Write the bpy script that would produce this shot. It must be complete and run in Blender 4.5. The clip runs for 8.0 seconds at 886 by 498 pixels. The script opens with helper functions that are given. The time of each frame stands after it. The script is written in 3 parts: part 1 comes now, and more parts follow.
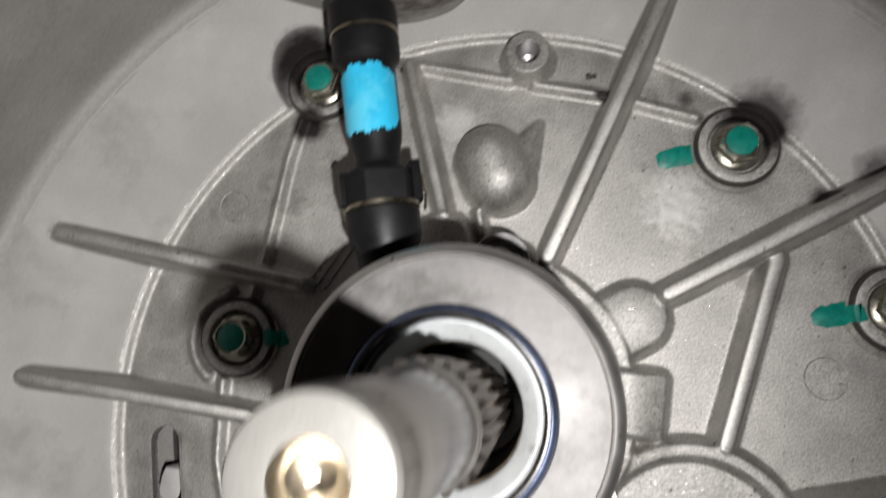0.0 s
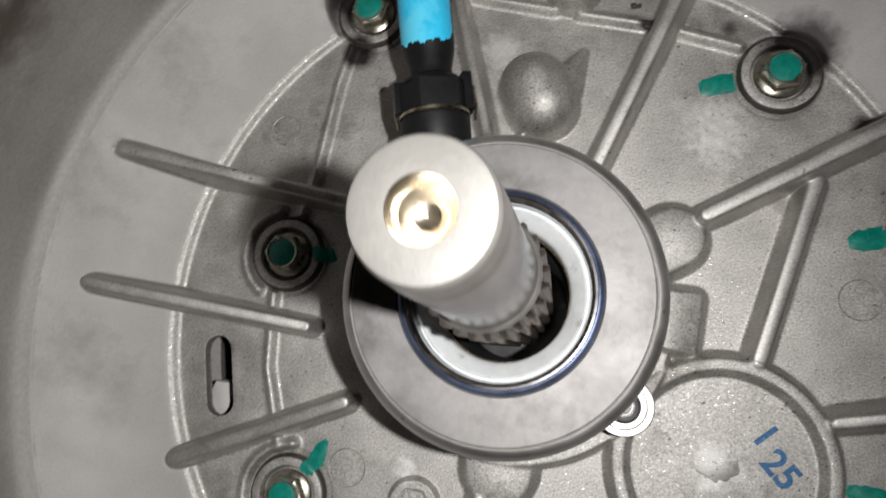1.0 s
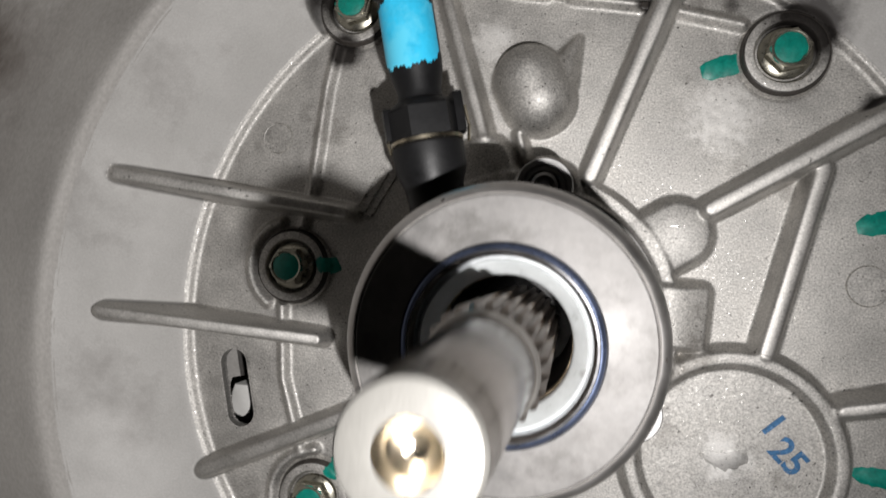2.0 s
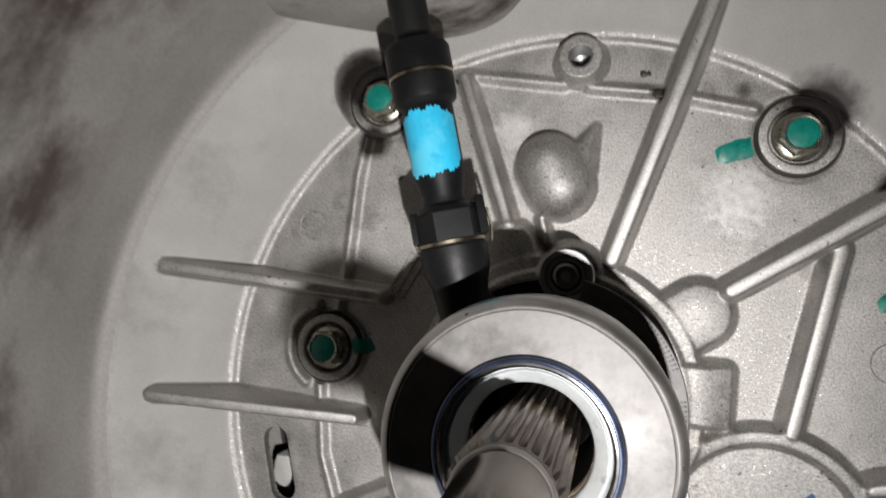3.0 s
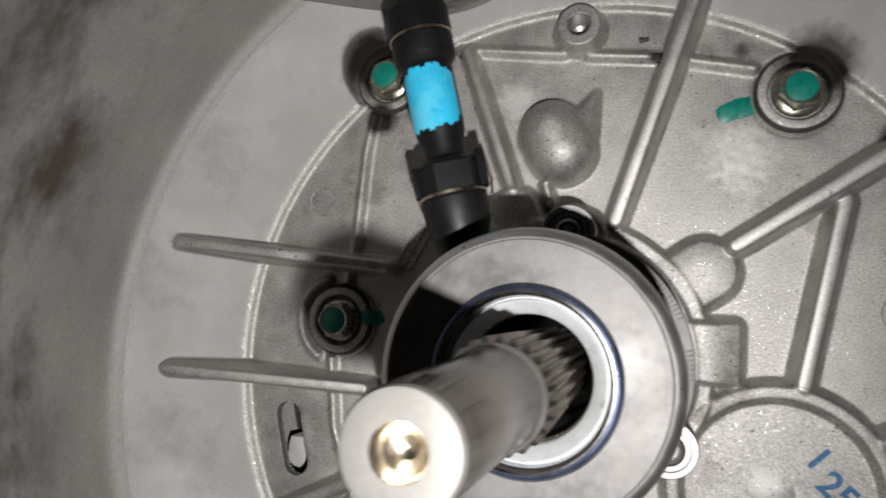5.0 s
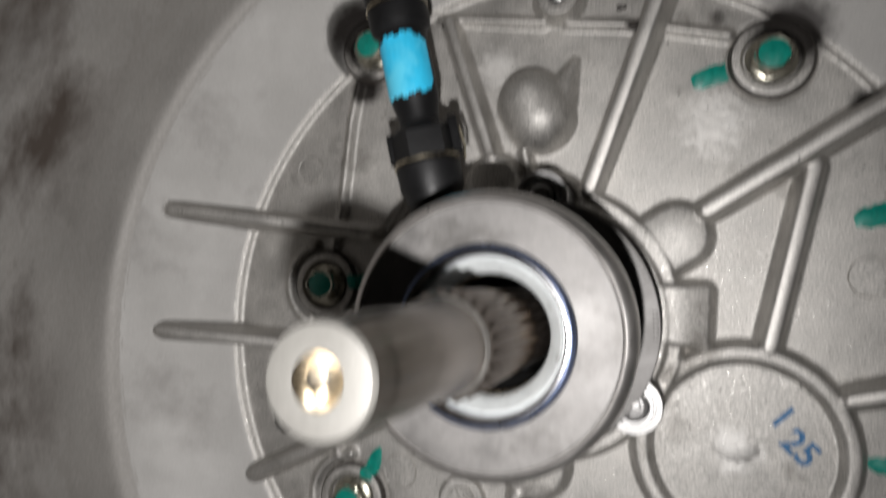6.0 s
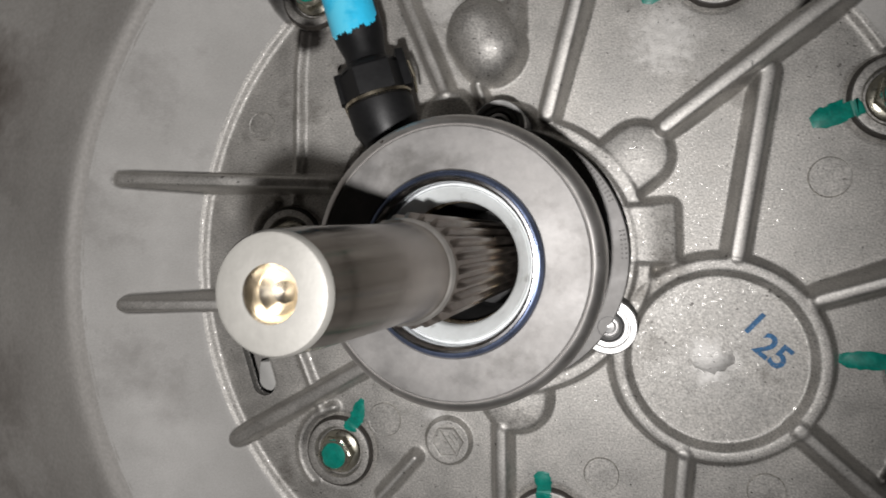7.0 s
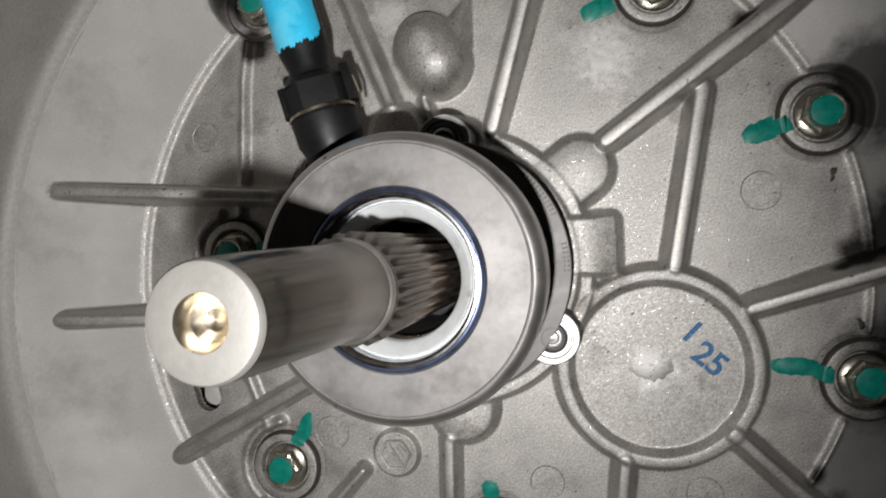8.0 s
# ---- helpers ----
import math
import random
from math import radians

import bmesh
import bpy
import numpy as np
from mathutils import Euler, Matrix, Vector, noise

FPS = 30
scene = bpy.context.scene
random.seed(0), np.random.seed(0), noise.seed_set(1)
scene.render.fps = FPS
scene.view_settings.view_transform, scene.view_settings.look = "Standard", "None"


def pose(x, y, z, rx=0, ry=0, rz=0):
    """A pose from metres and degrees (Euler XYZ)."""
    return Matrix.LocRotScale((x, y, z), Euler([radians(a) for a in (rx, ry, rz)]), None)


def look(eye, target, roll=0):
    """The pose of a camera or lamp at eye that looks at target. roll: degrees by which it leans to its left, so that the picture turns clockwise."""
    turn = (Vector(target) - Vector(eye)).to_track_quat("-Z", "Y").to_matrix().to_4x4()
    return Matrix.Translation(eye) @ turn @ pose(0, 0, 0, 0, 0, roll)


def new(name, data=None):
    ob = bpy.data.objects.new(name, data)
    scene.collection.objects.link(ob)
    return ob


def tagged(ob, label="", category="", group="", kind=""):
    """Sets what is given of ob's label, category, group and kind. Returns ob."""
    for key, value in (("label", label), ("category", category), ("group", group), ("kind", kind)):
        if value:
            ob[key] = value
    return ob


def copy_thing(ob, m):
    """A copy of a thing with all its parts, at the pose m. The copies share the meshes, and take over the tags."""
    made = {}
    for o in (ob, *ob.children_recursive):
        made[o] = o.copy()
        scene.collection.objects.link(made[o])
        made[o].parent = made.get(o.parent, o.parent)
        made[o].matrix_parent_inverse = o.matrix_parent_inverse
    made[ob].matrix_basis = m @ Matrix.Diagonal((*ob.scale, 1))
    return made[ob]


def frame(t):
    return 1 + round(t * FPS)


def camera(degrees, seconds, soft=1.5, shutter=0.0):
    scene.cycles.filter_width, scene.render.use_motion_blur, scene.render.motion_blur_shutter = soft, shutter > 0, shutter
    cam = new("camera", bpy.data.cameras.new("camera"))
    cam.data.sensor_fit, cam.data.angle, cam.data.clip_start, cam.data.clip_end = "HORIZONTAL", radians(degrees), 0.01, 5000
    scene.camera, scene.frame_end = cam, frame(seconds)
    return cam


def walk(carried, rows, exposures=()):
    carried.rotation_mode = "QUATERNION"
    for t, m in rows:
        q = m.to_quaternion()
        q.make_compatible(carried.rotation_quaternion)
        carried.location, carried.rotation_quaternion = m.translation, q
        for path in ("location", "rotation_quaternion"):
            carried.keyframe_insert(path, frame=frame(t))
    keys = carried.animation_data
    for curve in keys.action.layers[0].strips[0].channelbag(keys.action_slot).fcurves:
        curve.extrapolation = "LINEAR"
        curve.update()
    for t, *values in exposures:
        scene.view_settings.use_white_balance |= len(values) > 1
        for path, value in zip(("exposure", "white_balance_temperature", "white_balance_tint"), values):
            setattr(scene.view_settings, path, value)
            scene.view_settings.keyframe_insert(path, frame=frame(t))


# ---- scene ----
cam = camera(66.9, 8.0, 1.7, 0.9)
PATH = [
    (0, (0.01893, -0.24926, 0.01280), (-0.2996, 1.7002, 0.3259), 8.30),
    (0.3, (0.01956, -0.24814, -0.00047), (-0.3130, 1.6978, 0.3202), 9.92),
    (0.5, (0.02059, -0.24868, -0.00847), (-0.3143, 1.6963, 0.3155), 10.91),
    (0.7, (0.01879, -0.25538, -0.01415), (-0.3663, 1.6891, 0.2514), 11.41),
    (0.8, (0.01876, -0.25796, -0.01537), (-0.4030, 1.6795, 0.2464), 10.81),
    (1, (0.01609, -0.25580, -0.01227), (-0.3636, 1.6922, 0.2347), 9.87),
    (1.2, (0.01504, -0.25734, -0.00999), (-0.3676, 1.6898, 0.2395), 8.80),
    (2.3, (0.01437, -0.25699, 0.03934), (-0.3852, 1.7019, -0.0153), 4.91),
    (2.5, (0.01175, -0.26145, 0.04716), (-0.4247, 1.6900, 0.0116), 4.43),
    (3, (0.01815, -0.26850, 0.04516), (-0.4724, 1.6695, 0.1050), 4.39),
    (3.5, (0.02464, -0.27848, 0.03816), (-0.5823, 1.6216, 0.1848), 3.32),
    (4, (0.02546, -0.27840, 0.03486), (-0.5871, 1.6194, 0.1872), 2.86),
    (4.5, (0.02095, -0.27170, 0.02255), (-0.5161, 1.6458, 0.2094), 3.80),
    (4.7, (0.02209, -0.26990, 0.01793), (-0.5450, 1.6404, 0.1889), 3.78),
    (5.8, (0.04334, -0.26780, 0.02313), (-0.5074, 1.6505, 0.1530), 2.43),
    (6, (0.04301, -0.27184, 0.01534), (-0.5608, 1.6331, 0.0957), 3.46),
    (6.2, (0.04573, -0.26652, 0.00694), (-0.4815, 1.6620, 0.0596), 2.19),
    (6.5, (0.04346, -0.26846, 0.00319), (-0.4851, 1.6603, 0.0217), -0.27),
    (7, (0.04459, -0.26697, 0.00597), (-0.4779, 1.6635, -0.0154), -2.09),
    (7.5, (0.04687, -0.26617, 0.00750), (-0.4028, 1.6822, -0.0320), -2.32),
    (8, (0.04793, -0.26761, 0.00884), (-0.3419, 1.6940, -0.0037), -2.40),
]
walk(cam, [(t, look(eye, target, roll)) for t, eye, target, roll in PATH], [(0, 0.05), (1, -0.08), (2.5, 0.16), (3.5, 0.05), (4.5, -0.01), (6, -0.13), (7, -0.16), (8, -0.11)])

# ---- light: the hand torch beside the camera, and the dim workshop round it ----
world = bpy.data.worlds.new("workshop_air")
scene.world = world
world.use_nodes = True
world.node_tree.nodes["Background"].inputs["Color"].default_value = (1.0, 0.93, 0.84, 1)
world.node_tree.nodes["Background"].inputs["Strength"].default_value = 0.0022
torch = new("torch", bpy.data.lights.new("torch", "SPOT"))
torch.data.energy, torch.data.shadow_soft_size, torch.data.color = 3.05, 0.0022, (1.0, 0.975, 0.965)
torch.data.spot_size, torch.data.spot_blend = radians(120), 1.0
torch.matrix_world = look((0.039, -0.268, -0.009), (-0.066, 0.0, 0.02))

# ---- materials ----
def mat(name, base, rough=0.5, metal=0.0, grain=900.0, vary=0.12, bump=0.2, blotch=45.0, blot=0.15, rvary=0.1, stain=None, depth=0.0004, spec=0.5, squash=1.0, grime=(), rubbed=(), pores=0.0, glint=0.0, above=None):
    """Base colour varied by a fine grain and wide blotches; stain: (colour, scale, low, high); grime: (x, y, radius)
    of dark spots, oil and painted pocket shade.
    """
    m = bpy.data.materials.new(name)
    m.use_nodes = True
    nt = m.node_tree
    n, l = nt.nodes, nt.links
    bsdf = n["Principled BSDF"]
    tex = n.new("ShaderNodeTexCoord")
    place = tex.outputs["Object"]
    if squash != 1.0:
        warp = n.new("ShaderNodeMapping")
        warp.inputs["Scale"].default_value = (1, 1, squash)
        l.new(place, warp.inputs["Vector"])
        place = warp.outputs["Vector"]
    def noise_tex(scale, detail, rough_):
        t = n.new("ShaderNodeTexNoise")
        t.inputs["Scale"].default_value, t.inputs["Detail"].default_value, t.inputs["Roughness"].default_value = scale, detail, rough_
        l.new(place, t.inputs["Vector"])
        return t.outputs["Fac"]
    def remap(sock, lo, hi, a=0.3, b=0.7):
        r = n.new("ShaderNodeMapRange")
        r.inputs["From Min"].default_value, r.inputs["From Max"].default_value = a, b
        r.inputs["To Min"].default_value, r.inputs["To Max"].default_value = lo, hi
        l.new(sock, r.inputs["Value"])
        return r.outputs["Result"]
    fine, wide = noise_tex(grain, 3.0, 0.6), noise_tex(blotch, 4.0, 0.6)
    mul = n.new("ShaderNodeMath")
    mul.operation = "MULTIPLY"
    l.new(remap(fine, 1 - vary, 1 + vary), mul.inputs[0])
    l.new(remap(wide, 1 - blot, 1 + blot), mul.inputs[1])
    tint = n.new("ShaderNodeVectorMath")
    tint.operation = "SCALE"
    tint.inputs[0].default_value = base
    l.new(mul.outputs[0], tint.inputs["Scale"])
    colour = tint.outputs["Vector"]
    if stain:
        mix = n.new("ShaderNodeMix")
        mix.data_type = "RGBA"
        amount = remap(noise_tex(stain[1], 8.0, 0.68), 0, 1, stain[2], stain[3])
        if above:
            split = n.new("ShaderNodeSeparateXYZ")
            l.new(tex.outputs["Object"], split.inputs[0])
            part_of = n.new("ShaderNodeMath")
            part_of.operation = "MULTIPLY"
            l.new(amount, part_of.inputs[0])
            l.new(remap(split.outputs["Z"], 0, 1, *above), part_of.inputs[1])
            amount = part_of.outputs[0]
        l.new(amount, mix.inputs["Factor"])
        l.new(colour, mix.inputs["A"])
        mix.inputs["B"].default_value = (*stain[0], 1)
        colour = mix.outputs["Result"]
    if pores:
        mix = n.new("ShaderNodeMix")
        mix.data_type = "RGBA"
        l.new(remap(noise_tex(pores, 3.0, 0.6), 0, 0.75, 0.66, 0.72), mix.inputs["Factor"])
        l.new(colour, mix.inputs["A"])
        mix.inputs["B"].default_value = (0.07, 0.065, 0.06, 1)
        colour = mix.outputs["Result"]
    soil_shade_noise = noise_tex(120, 6.0, 0.7) if grime else None
    rub_noise = noise_tex(230, 6.0, 0.7) if rubbed else None
    for gx_, gy_, gr_, soil_shade in [(*g, True) for g in grime] + [(*g, False) for g in rubbed]:
        far = n.new("ShaderNodeVectorMath")
        far.operation = "DISTANCE"
        far.inputs[1].default_value = (gx_ / 1000, gy_ / 1000, 0.004)
        l.new(tex.outputs["Object"], far.inputs[0])
        ragged = n.new("ShaderNodeMath")
        ragged.operation = "MULTIPLY_ADD"
        l.new(soil_shade_noise if soil_shade else rub_noise, ragged.inputs[0])
        ragged.inputs[1].default_value = (-0.75 if soil_shade else -1.8) * gr_ / 1000
        l.new(far.outputs["Value"], ragged.inputs[2])
        mix = n.new("ShaderNodeMix")
        mix.data_type = "RGBA"
        near, clear = (0.25, 0.75) if soil_shade else (-0.45, 0.0)
        l.new(remap(ragged.outputs[0], 0.95 if soil_shade else 0.58, 0, near * gr_ / 1000, clear * gr_ / 1000), mix.inputs["Factor"])
        l.new(colour, mix.inputs["A"])
        mix.inputs["B"].default_value = (0.022, 0.018, 0.016, 1) if soil_shade else (0.86, 0.845, 0.82, 1)
        colour = mix.outputs["Result"]
    l.new(colour, bsdf.inputs["Base Color"])
    gloss = remap(wide, rough - rvary, rough + rvary)
    if glint:
        less = n.new("ShaderNodeMath")
        less.operation = "MULTIPLY"
        l.new(gloss, less.inputs[0])
        l.new(remap(noise_tex(glint, 2.0, 0.5), 1.0, 0.36, 0.62, 0.74), less.inputs[1])
        gloss = less.outputs[0]
    l.new(gloss, bsdf.inputs["Roughness"])
    bsdf.inputs["Metallic"].default_value = metal
    bsdf.inputs["Specular IOR Level"].default_value = spec
    if bump:
        b = n.new("ShaderNodeBump")
        b.inputs["Strength"].default_value, b.inputs["Distance"].default_value = bump, depth
        l.new(noise_tex(grain * 2.2, 2.0, 0.5), b.inputs["Height"])
        l.new(b.outputs["Normal"], bsdf.inputs["Normal"])
    return m


# oil grime, plus shade of the upper bolt pockets painted into the colour
GRIME_AND_SHADE = ((-87, 121, 15), (87, 112, 15), (155, 58, 23), (165, -44, 27), (163, 8, 17), (-83, 96, 8), (31, 118, 4), (142, -7, 5), (147, 0, 8), (131, -81, 5), (139, -91, 6), (128, 99, 9), (141, 107, 13), (112, 87, 6), (62, 121, 5))
RUBBED = ((-24, 104, 12), (62, 80, 16), (74, -42, 11), (-34, -64, 8))
CAST = mat("cast_aluminium", (0.51, 0.495, 0.47), 0.61, 0.90, 1500, 0.38, 0.28, 55, 0.2, 0.08, stain=((0.17, 0.155, 0.135), 26, 0.58, 0.78), grime=GRIME_AND_SHADE, rubbed=RUBBED, pores=420, glint=900)
RIB = mat("worn_rib_aluminium", (0.53, 0.515, 0.49), 0.56, 0.94, 1300, 0.22, 0.14, 60, 0.12, 0.06, stain=((0.20, 0.185, 0.165), 40, 0.60, 0.80), grime=GRIME_AND_SHADE, pores=420)
BOWL = mat("bell_cast_aluminium", (0.30, 0.292, 0.279), 0.55, 0.28, 1500, 0.09, 0.16, 22, 0.15, 0.09, stain=((0.13, 0.12, 0.11), 13, 0.55, 0.80), grime=GRIME_AND_SHADE)
WALL = mat("stained_cast_wall", (0.27, 0.258, 0.242), 0.57, 0.26, 600, 0.12, 0.2, 9, 0.18, 0.1, stain=((0.075, 0.06, 0.05), 12, 0.44, 0.62), squash=2.2, above=(0.05, 0.074))
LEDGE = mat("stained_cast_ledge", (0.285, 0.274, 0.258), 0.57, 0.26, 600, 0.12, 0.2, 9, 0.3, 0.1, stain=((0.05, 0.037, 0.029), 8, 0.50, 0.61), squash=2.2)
GRIME = mat("black_oil_grime", (0.035, 0.03, 0.026), 0.45, 0.0, 900, 0.3, 0.4, 200, 0.3)
DISC = mat("worn_bearing_steel", (0.175, 0.169, 0.163), 0.56, 0.38, 500, 0.08, 0.06, 70, 0.26, 0.1, stain=((0.085, 0.08, 0.074), 60, 0.52, 0.74))
RIM = mat("turned_steel_rim", (0.60, 0.58, 0.56), 0.38, 0.95, 700, 0.05, 0.04, 60, 0.1)
CHROME = mat("bright_steel", (0.72, 0.72, 0.74), 0.2, 1.0, 500, 0.03, 0.0, 80, 0.06, 0.05)
BLUED = mat("heat_blued_steel", (0.17, 0.21, 0.33), 0.3, 0.9, 500, 0.05, 0.0, 70, 0.3)
SEAL = mat("pale_grey_seal", (0.45, 0.47, 0.47), 0.5, 0.0, 500, 0.05, 0.08, 90, 0.1, stain=((0.20, 0.20, 0.19), 160, 0.60, 0.76))
FACE = mat("dull_steel_face", (0.10, 0.097, 0.089), 0.58, 0.4, 700, 0.05, 0.06, 120, 0.05, 0.05)
SHAFT = mat("ground_shaft_steel", (0.24, 0.213, 0.187), 0.17, 1.0, 700, 0.05, 0.06, 90, 0.06, 0.05)
SPLINE = mat("oiled_spline_steel", (0.30, 0.26, 0.23), 0.36, 1.0, 700, 0.12, 0.1, 80, 0.2)
ZINC = mat("yellow_zinc_plate", (0.47, 0.45, 0.375), 0.3, 0.95, 900, 0.08, 0.08, 200, 0.15)
PLASTIC = mat("black_plastic", (0.007, 0.007, 0.0075), 0.45, 0.0, 900, 0.2, 0.1, 90, 0.2, 0.08, spec=0.28)
RUBBER = mat("black_rubber", (0.005, 0.005, 0.005), 0.6, 0.0, 700, 0.2, 0.2, 80, 0.2)
CYAN = mat("cyan_paint", (0.03, 0.48, 0.75), 0.42, 0.0, 700, 0.06, 0.04, 90, 0.14, stain=((0.10, 0.58, 0.80), 60, 0.5, 0.62))
GREEN = mat("green_marker_paint", (0.0, 0.215, 0.165), 0.4, 0.0, 900, 0.15, 0.08, 260, 0.25, stain=((0.01, 0.12, 0.10), 240, 0.56, 0.72))
INK = mat("blue_stamp_ink", (0.045, 0.15, 0.31), 0.6, 0.2, 900, 0.2, 0.1, 500, 0.3, stain=((0.40, 0.42, 0.45), 700, 0.58, 0.68))
WHITE = mat("white_plastic", (0.75, 0.74, 0.71), 0.5, 0.0, 500, 0.04, 0.05, 90, 0.05)
GOLD = mat("brass_wire", (0.62, 0.55, 0.42), 0.25, 1.0, 500, 0.05, 0.0, 90, 0.08)
CONCRETE = mat("workshop_concrete", (0.22, 0.215, 0.205), 0.8, 0.0, 300, 0.1, 0.3, 4, 0.2, depth=0.002)
EDGE = mat("bright_turned_edge", (0.50, 0.48, 0.45), 0.36, 0.9, 700, 0.05, 0.05, 120, 0.1)
STEEL = mat("matt_bright_steel", (0.42, 0.415, 0.41), 0.42, 0.85, 700, 0.05, 0.05, 120, 0.1)
HOLE = mat("polished_countersink", (0.62, 0.56, 0.46), 0.22, 1.0, 500, 0.05, 0.0, 200, 0.1)
MARKING = mat("grey_marking", (0.12, 0.115, 0.11), 0.5, 0.3, 900, 0.1, 0.0)

# ---- building helpers: places in millimetres as (x, up, out of the plate) ----
AX = Matrix.Rotation(radians(90), 4, "X")


def mesh_of(name, verts, faces, material, sharp=35.0, normals=None):
    me = bpy.data.meshes.new(name)
    me.from_pydata([tuple(v) for v in verts] if not isinstance(verts, np.ndarray) else verts, [], faces)
    me.materials.append(material)
    me.polygons.foreach_set("use_smooth", [True] * len(me.polygons))
    if normals is None:
        bm = bmesh.new()
        bm.from_mesh(me)
        bmesh.ops.recalc_face_normals(bm, faces=bm.faces)
        bm.to_mesh(me)
        bm.free()
        me.set_sharp_from_angle(angle=radians(sharp))
    else:
        me.normals_split_custom_set_from_vertices(normals)
    return me


def thing(name, base, label, category, group="", kind=""):
    """An Empty at base, whose axes are (x, up, out of the plate)."""
    ob = new(name)
    ob.empty_display_size = 0.01
    ob.matrix_basis = Matrix.Translation((base[0] / 1000, -base[2] / 1000, base[1] / 1000)) @ AX
    return tagged(ob, label, category, group, kind)


def part(name, shape, material, parent, label="", sharp=35.0, base=None):
    """One mesh under a thing; shape: (verts in mm, faces); base: the thing's base, taken off the verts."""
    verts = np.array([tuple(v) for v in shape[0]], dtype=float)
    if base is not None:
        verts = verts - np.array(base, dtype=float)
    ob = new(name, mesh_of(name, verts / 1000, shape[1], material, sharp))
    ob.parent = parent
    return tagged(ob, label)


def joined(*shapes):
    verts, faces = [], []
    for v, f in shapes:
        k = len(verts)
        verts += [tuple(p) for p in v]
        faces += [[i + k for i in q] for q in f]
    return verts, faces


def placed(shape, m):
    return [m @ Vector(v) for v in shape[0]], shape[1]


def lathe(profile, seg=64, close=False, arc=(0.0, 360.0), wobble=None):
    """Profile of (radius, height) turned about the axis."""
    whole = arc[1] - arc[0] > 359.9
    cols = seg if whole else seg + 1
    verts, faces, k = [], [], len(profile)
    for i in range(cols):
        a = radians(arc[0] + (arc[1] - arc[0]) * i / seg)
        for j, (r, h) in enumerate(profile):
            if wobble:
                h = h + wobble(i, j)
            verts.append((r * math.cos(a), r * math.sin(a), h))
    for i in range(seg):
        p, q = i * k, ((i + 1) % cols) * k
        for j in range(k if close else k - 1):
            jj = (j + 1) % k
            faces.append([p + j, q + j, q + jj, p + jj])
    return verts, faces


def prism(outline, h0, h1, bevel=0.6):
    """A flat outline raised from h0 to h1 with a bevelled top edge."""
    cx = sum(p[0] for p in outline) / len(outline)
    cy = sum(p[1] for p in outline) / len(outline)
    n = len(outline)
    def ring(shrink, h):
        res = []
        for x, y in outline:
            d = math.hypot(x - cx, y - cy) or 1
            f = max(0.0, 1 - shrink / d)
            res.append((cx + (x - cx) * f, cy + (y - cy) * f, h))
        return res
    verts = ring(0, h0) + ring(0, h1 - bevel) + ring(bevel * 0.35, h1 - bevel * 0.35) + ring(bevel, h1)
    faces = [[k * n + i, k * n + (i + 1) % n, (k + 1) * n + (i + 1) % n, (k + 1) * n + i] for k in range(3) for i in range(n)]
    faces += [list(range(3 * n, 4 * n)), list(range(n - 1, -1, -1))]
    return verts, faces


def circle(cx, cy, r, n=32, a0=0.0):
    return [(cx + r * math.cos(a0 + 2 * math.pi * i / n), cy + r * math.sin(a0 + 2 * math.pi * i / n)) for i in range(n)]


def blob(points, width, seed, rough=0.5, n=5):
    """A brushed stroke along points, with uneven edges and round ends."""
    rnd = random.Random(seed)
    left, right = [], []
    for i in range(len(points) - 1):
        (x0, y0), (x1, y1) = points[i], points[i + 1]
        d = math.hypot(x1 - x0, y1 - y0)
        nx, ny = -(y1 - y0) / d, (x1 - x0) / d
        for k in range(n + 1):
            u = k / n
            w = width[i] + (width[i + 1] - width[i]) * u
            end = 1.0
            if i == 0:
                end = min(end, 0.55 + 1.6 * u)
            if i == len(points) - 2:
                end = min(end, 0.6 + 1.6 * (1 - u))
            px, py = x0 + (x1 - x0) * u, y0 + (y1 - y0) * u
            left.append((px + nx * (w * end + rnd.uniform(-rough, rough)), py + ny * (w * end + rnd.uniform(-rough, rough))))
            right.append((px - nx * (w * end + rnd.uniform(-rough, rough)), py - ny * (w * end + rnd.uniform(-rough, rough))))
    return left + right[::-1]


def tube(points, radius, seg=12):
    """A round bar along points."""
    verts, faces = [], []
    pts = [Vector(p) for p in points]
    for i, p in enumerate(pts):
        d = (pts[min(i + 1, len(pts) - 1)] - pts[max(i - 1, 0)]).normalized()
        q = d.to_track_quat("Z", "Y")
        for k in range(seg):
            a = 2 * math.pi * k / seg
            verts.append(p + q @ Vector((radius * math.cos(a), radius * math.sin(a), 0)))
    for i in range(len(pts) - 1):
        for k in range(seg):
            faces.append([i * seg + k, i * seg + (k + 1) % seg, (i + 1) * seg + (k + 1) % seg, (i + 1) * seg + k])
    faces += [list(range(seg - 1, -1, -1)), list(range((len(pts) - 1) * seg, len(pts) * seg))]
    return verts, faces


# ---- the workshop floor ----
me = bpy.data.meshes.new("floor")
bm = bmesh.new()
bmesh.ops.create_cube(bm, size=1.0, matrix=Matrix.Translation((0, 0, -0.271)) @ Matrix.Diagonal((0.9, 0.8, 0.05, 1)))
bm.to_mesh(me)
bm.free()
me.materials.append(CONCRETE)
tagged(new("floor", me), "plain grey concrete workshop floor", "floor", kind="structure")

# ---- the bell housing's casting, as one height field over its plan ----
CX, CY, RHO = 6.0, -5.0, 146.0
STEP = 0.38
gx = np.concatenate([np.arange(-190.0, -181.0, 2.0), np.arange(-181.0, 160.0, STEP), np.arange(160.0, 202.0, 2.0)])
gy = np.concatenate([np.arange(-201.0, -106.0, 2.0), np.arange(-106.0, 172.0, STEP), np.arange(172.0, 191.0, 2.0)])
X, Y = np.meshgrid(gx, gy)
rho = np.hypot(X - CX, Y - CY)


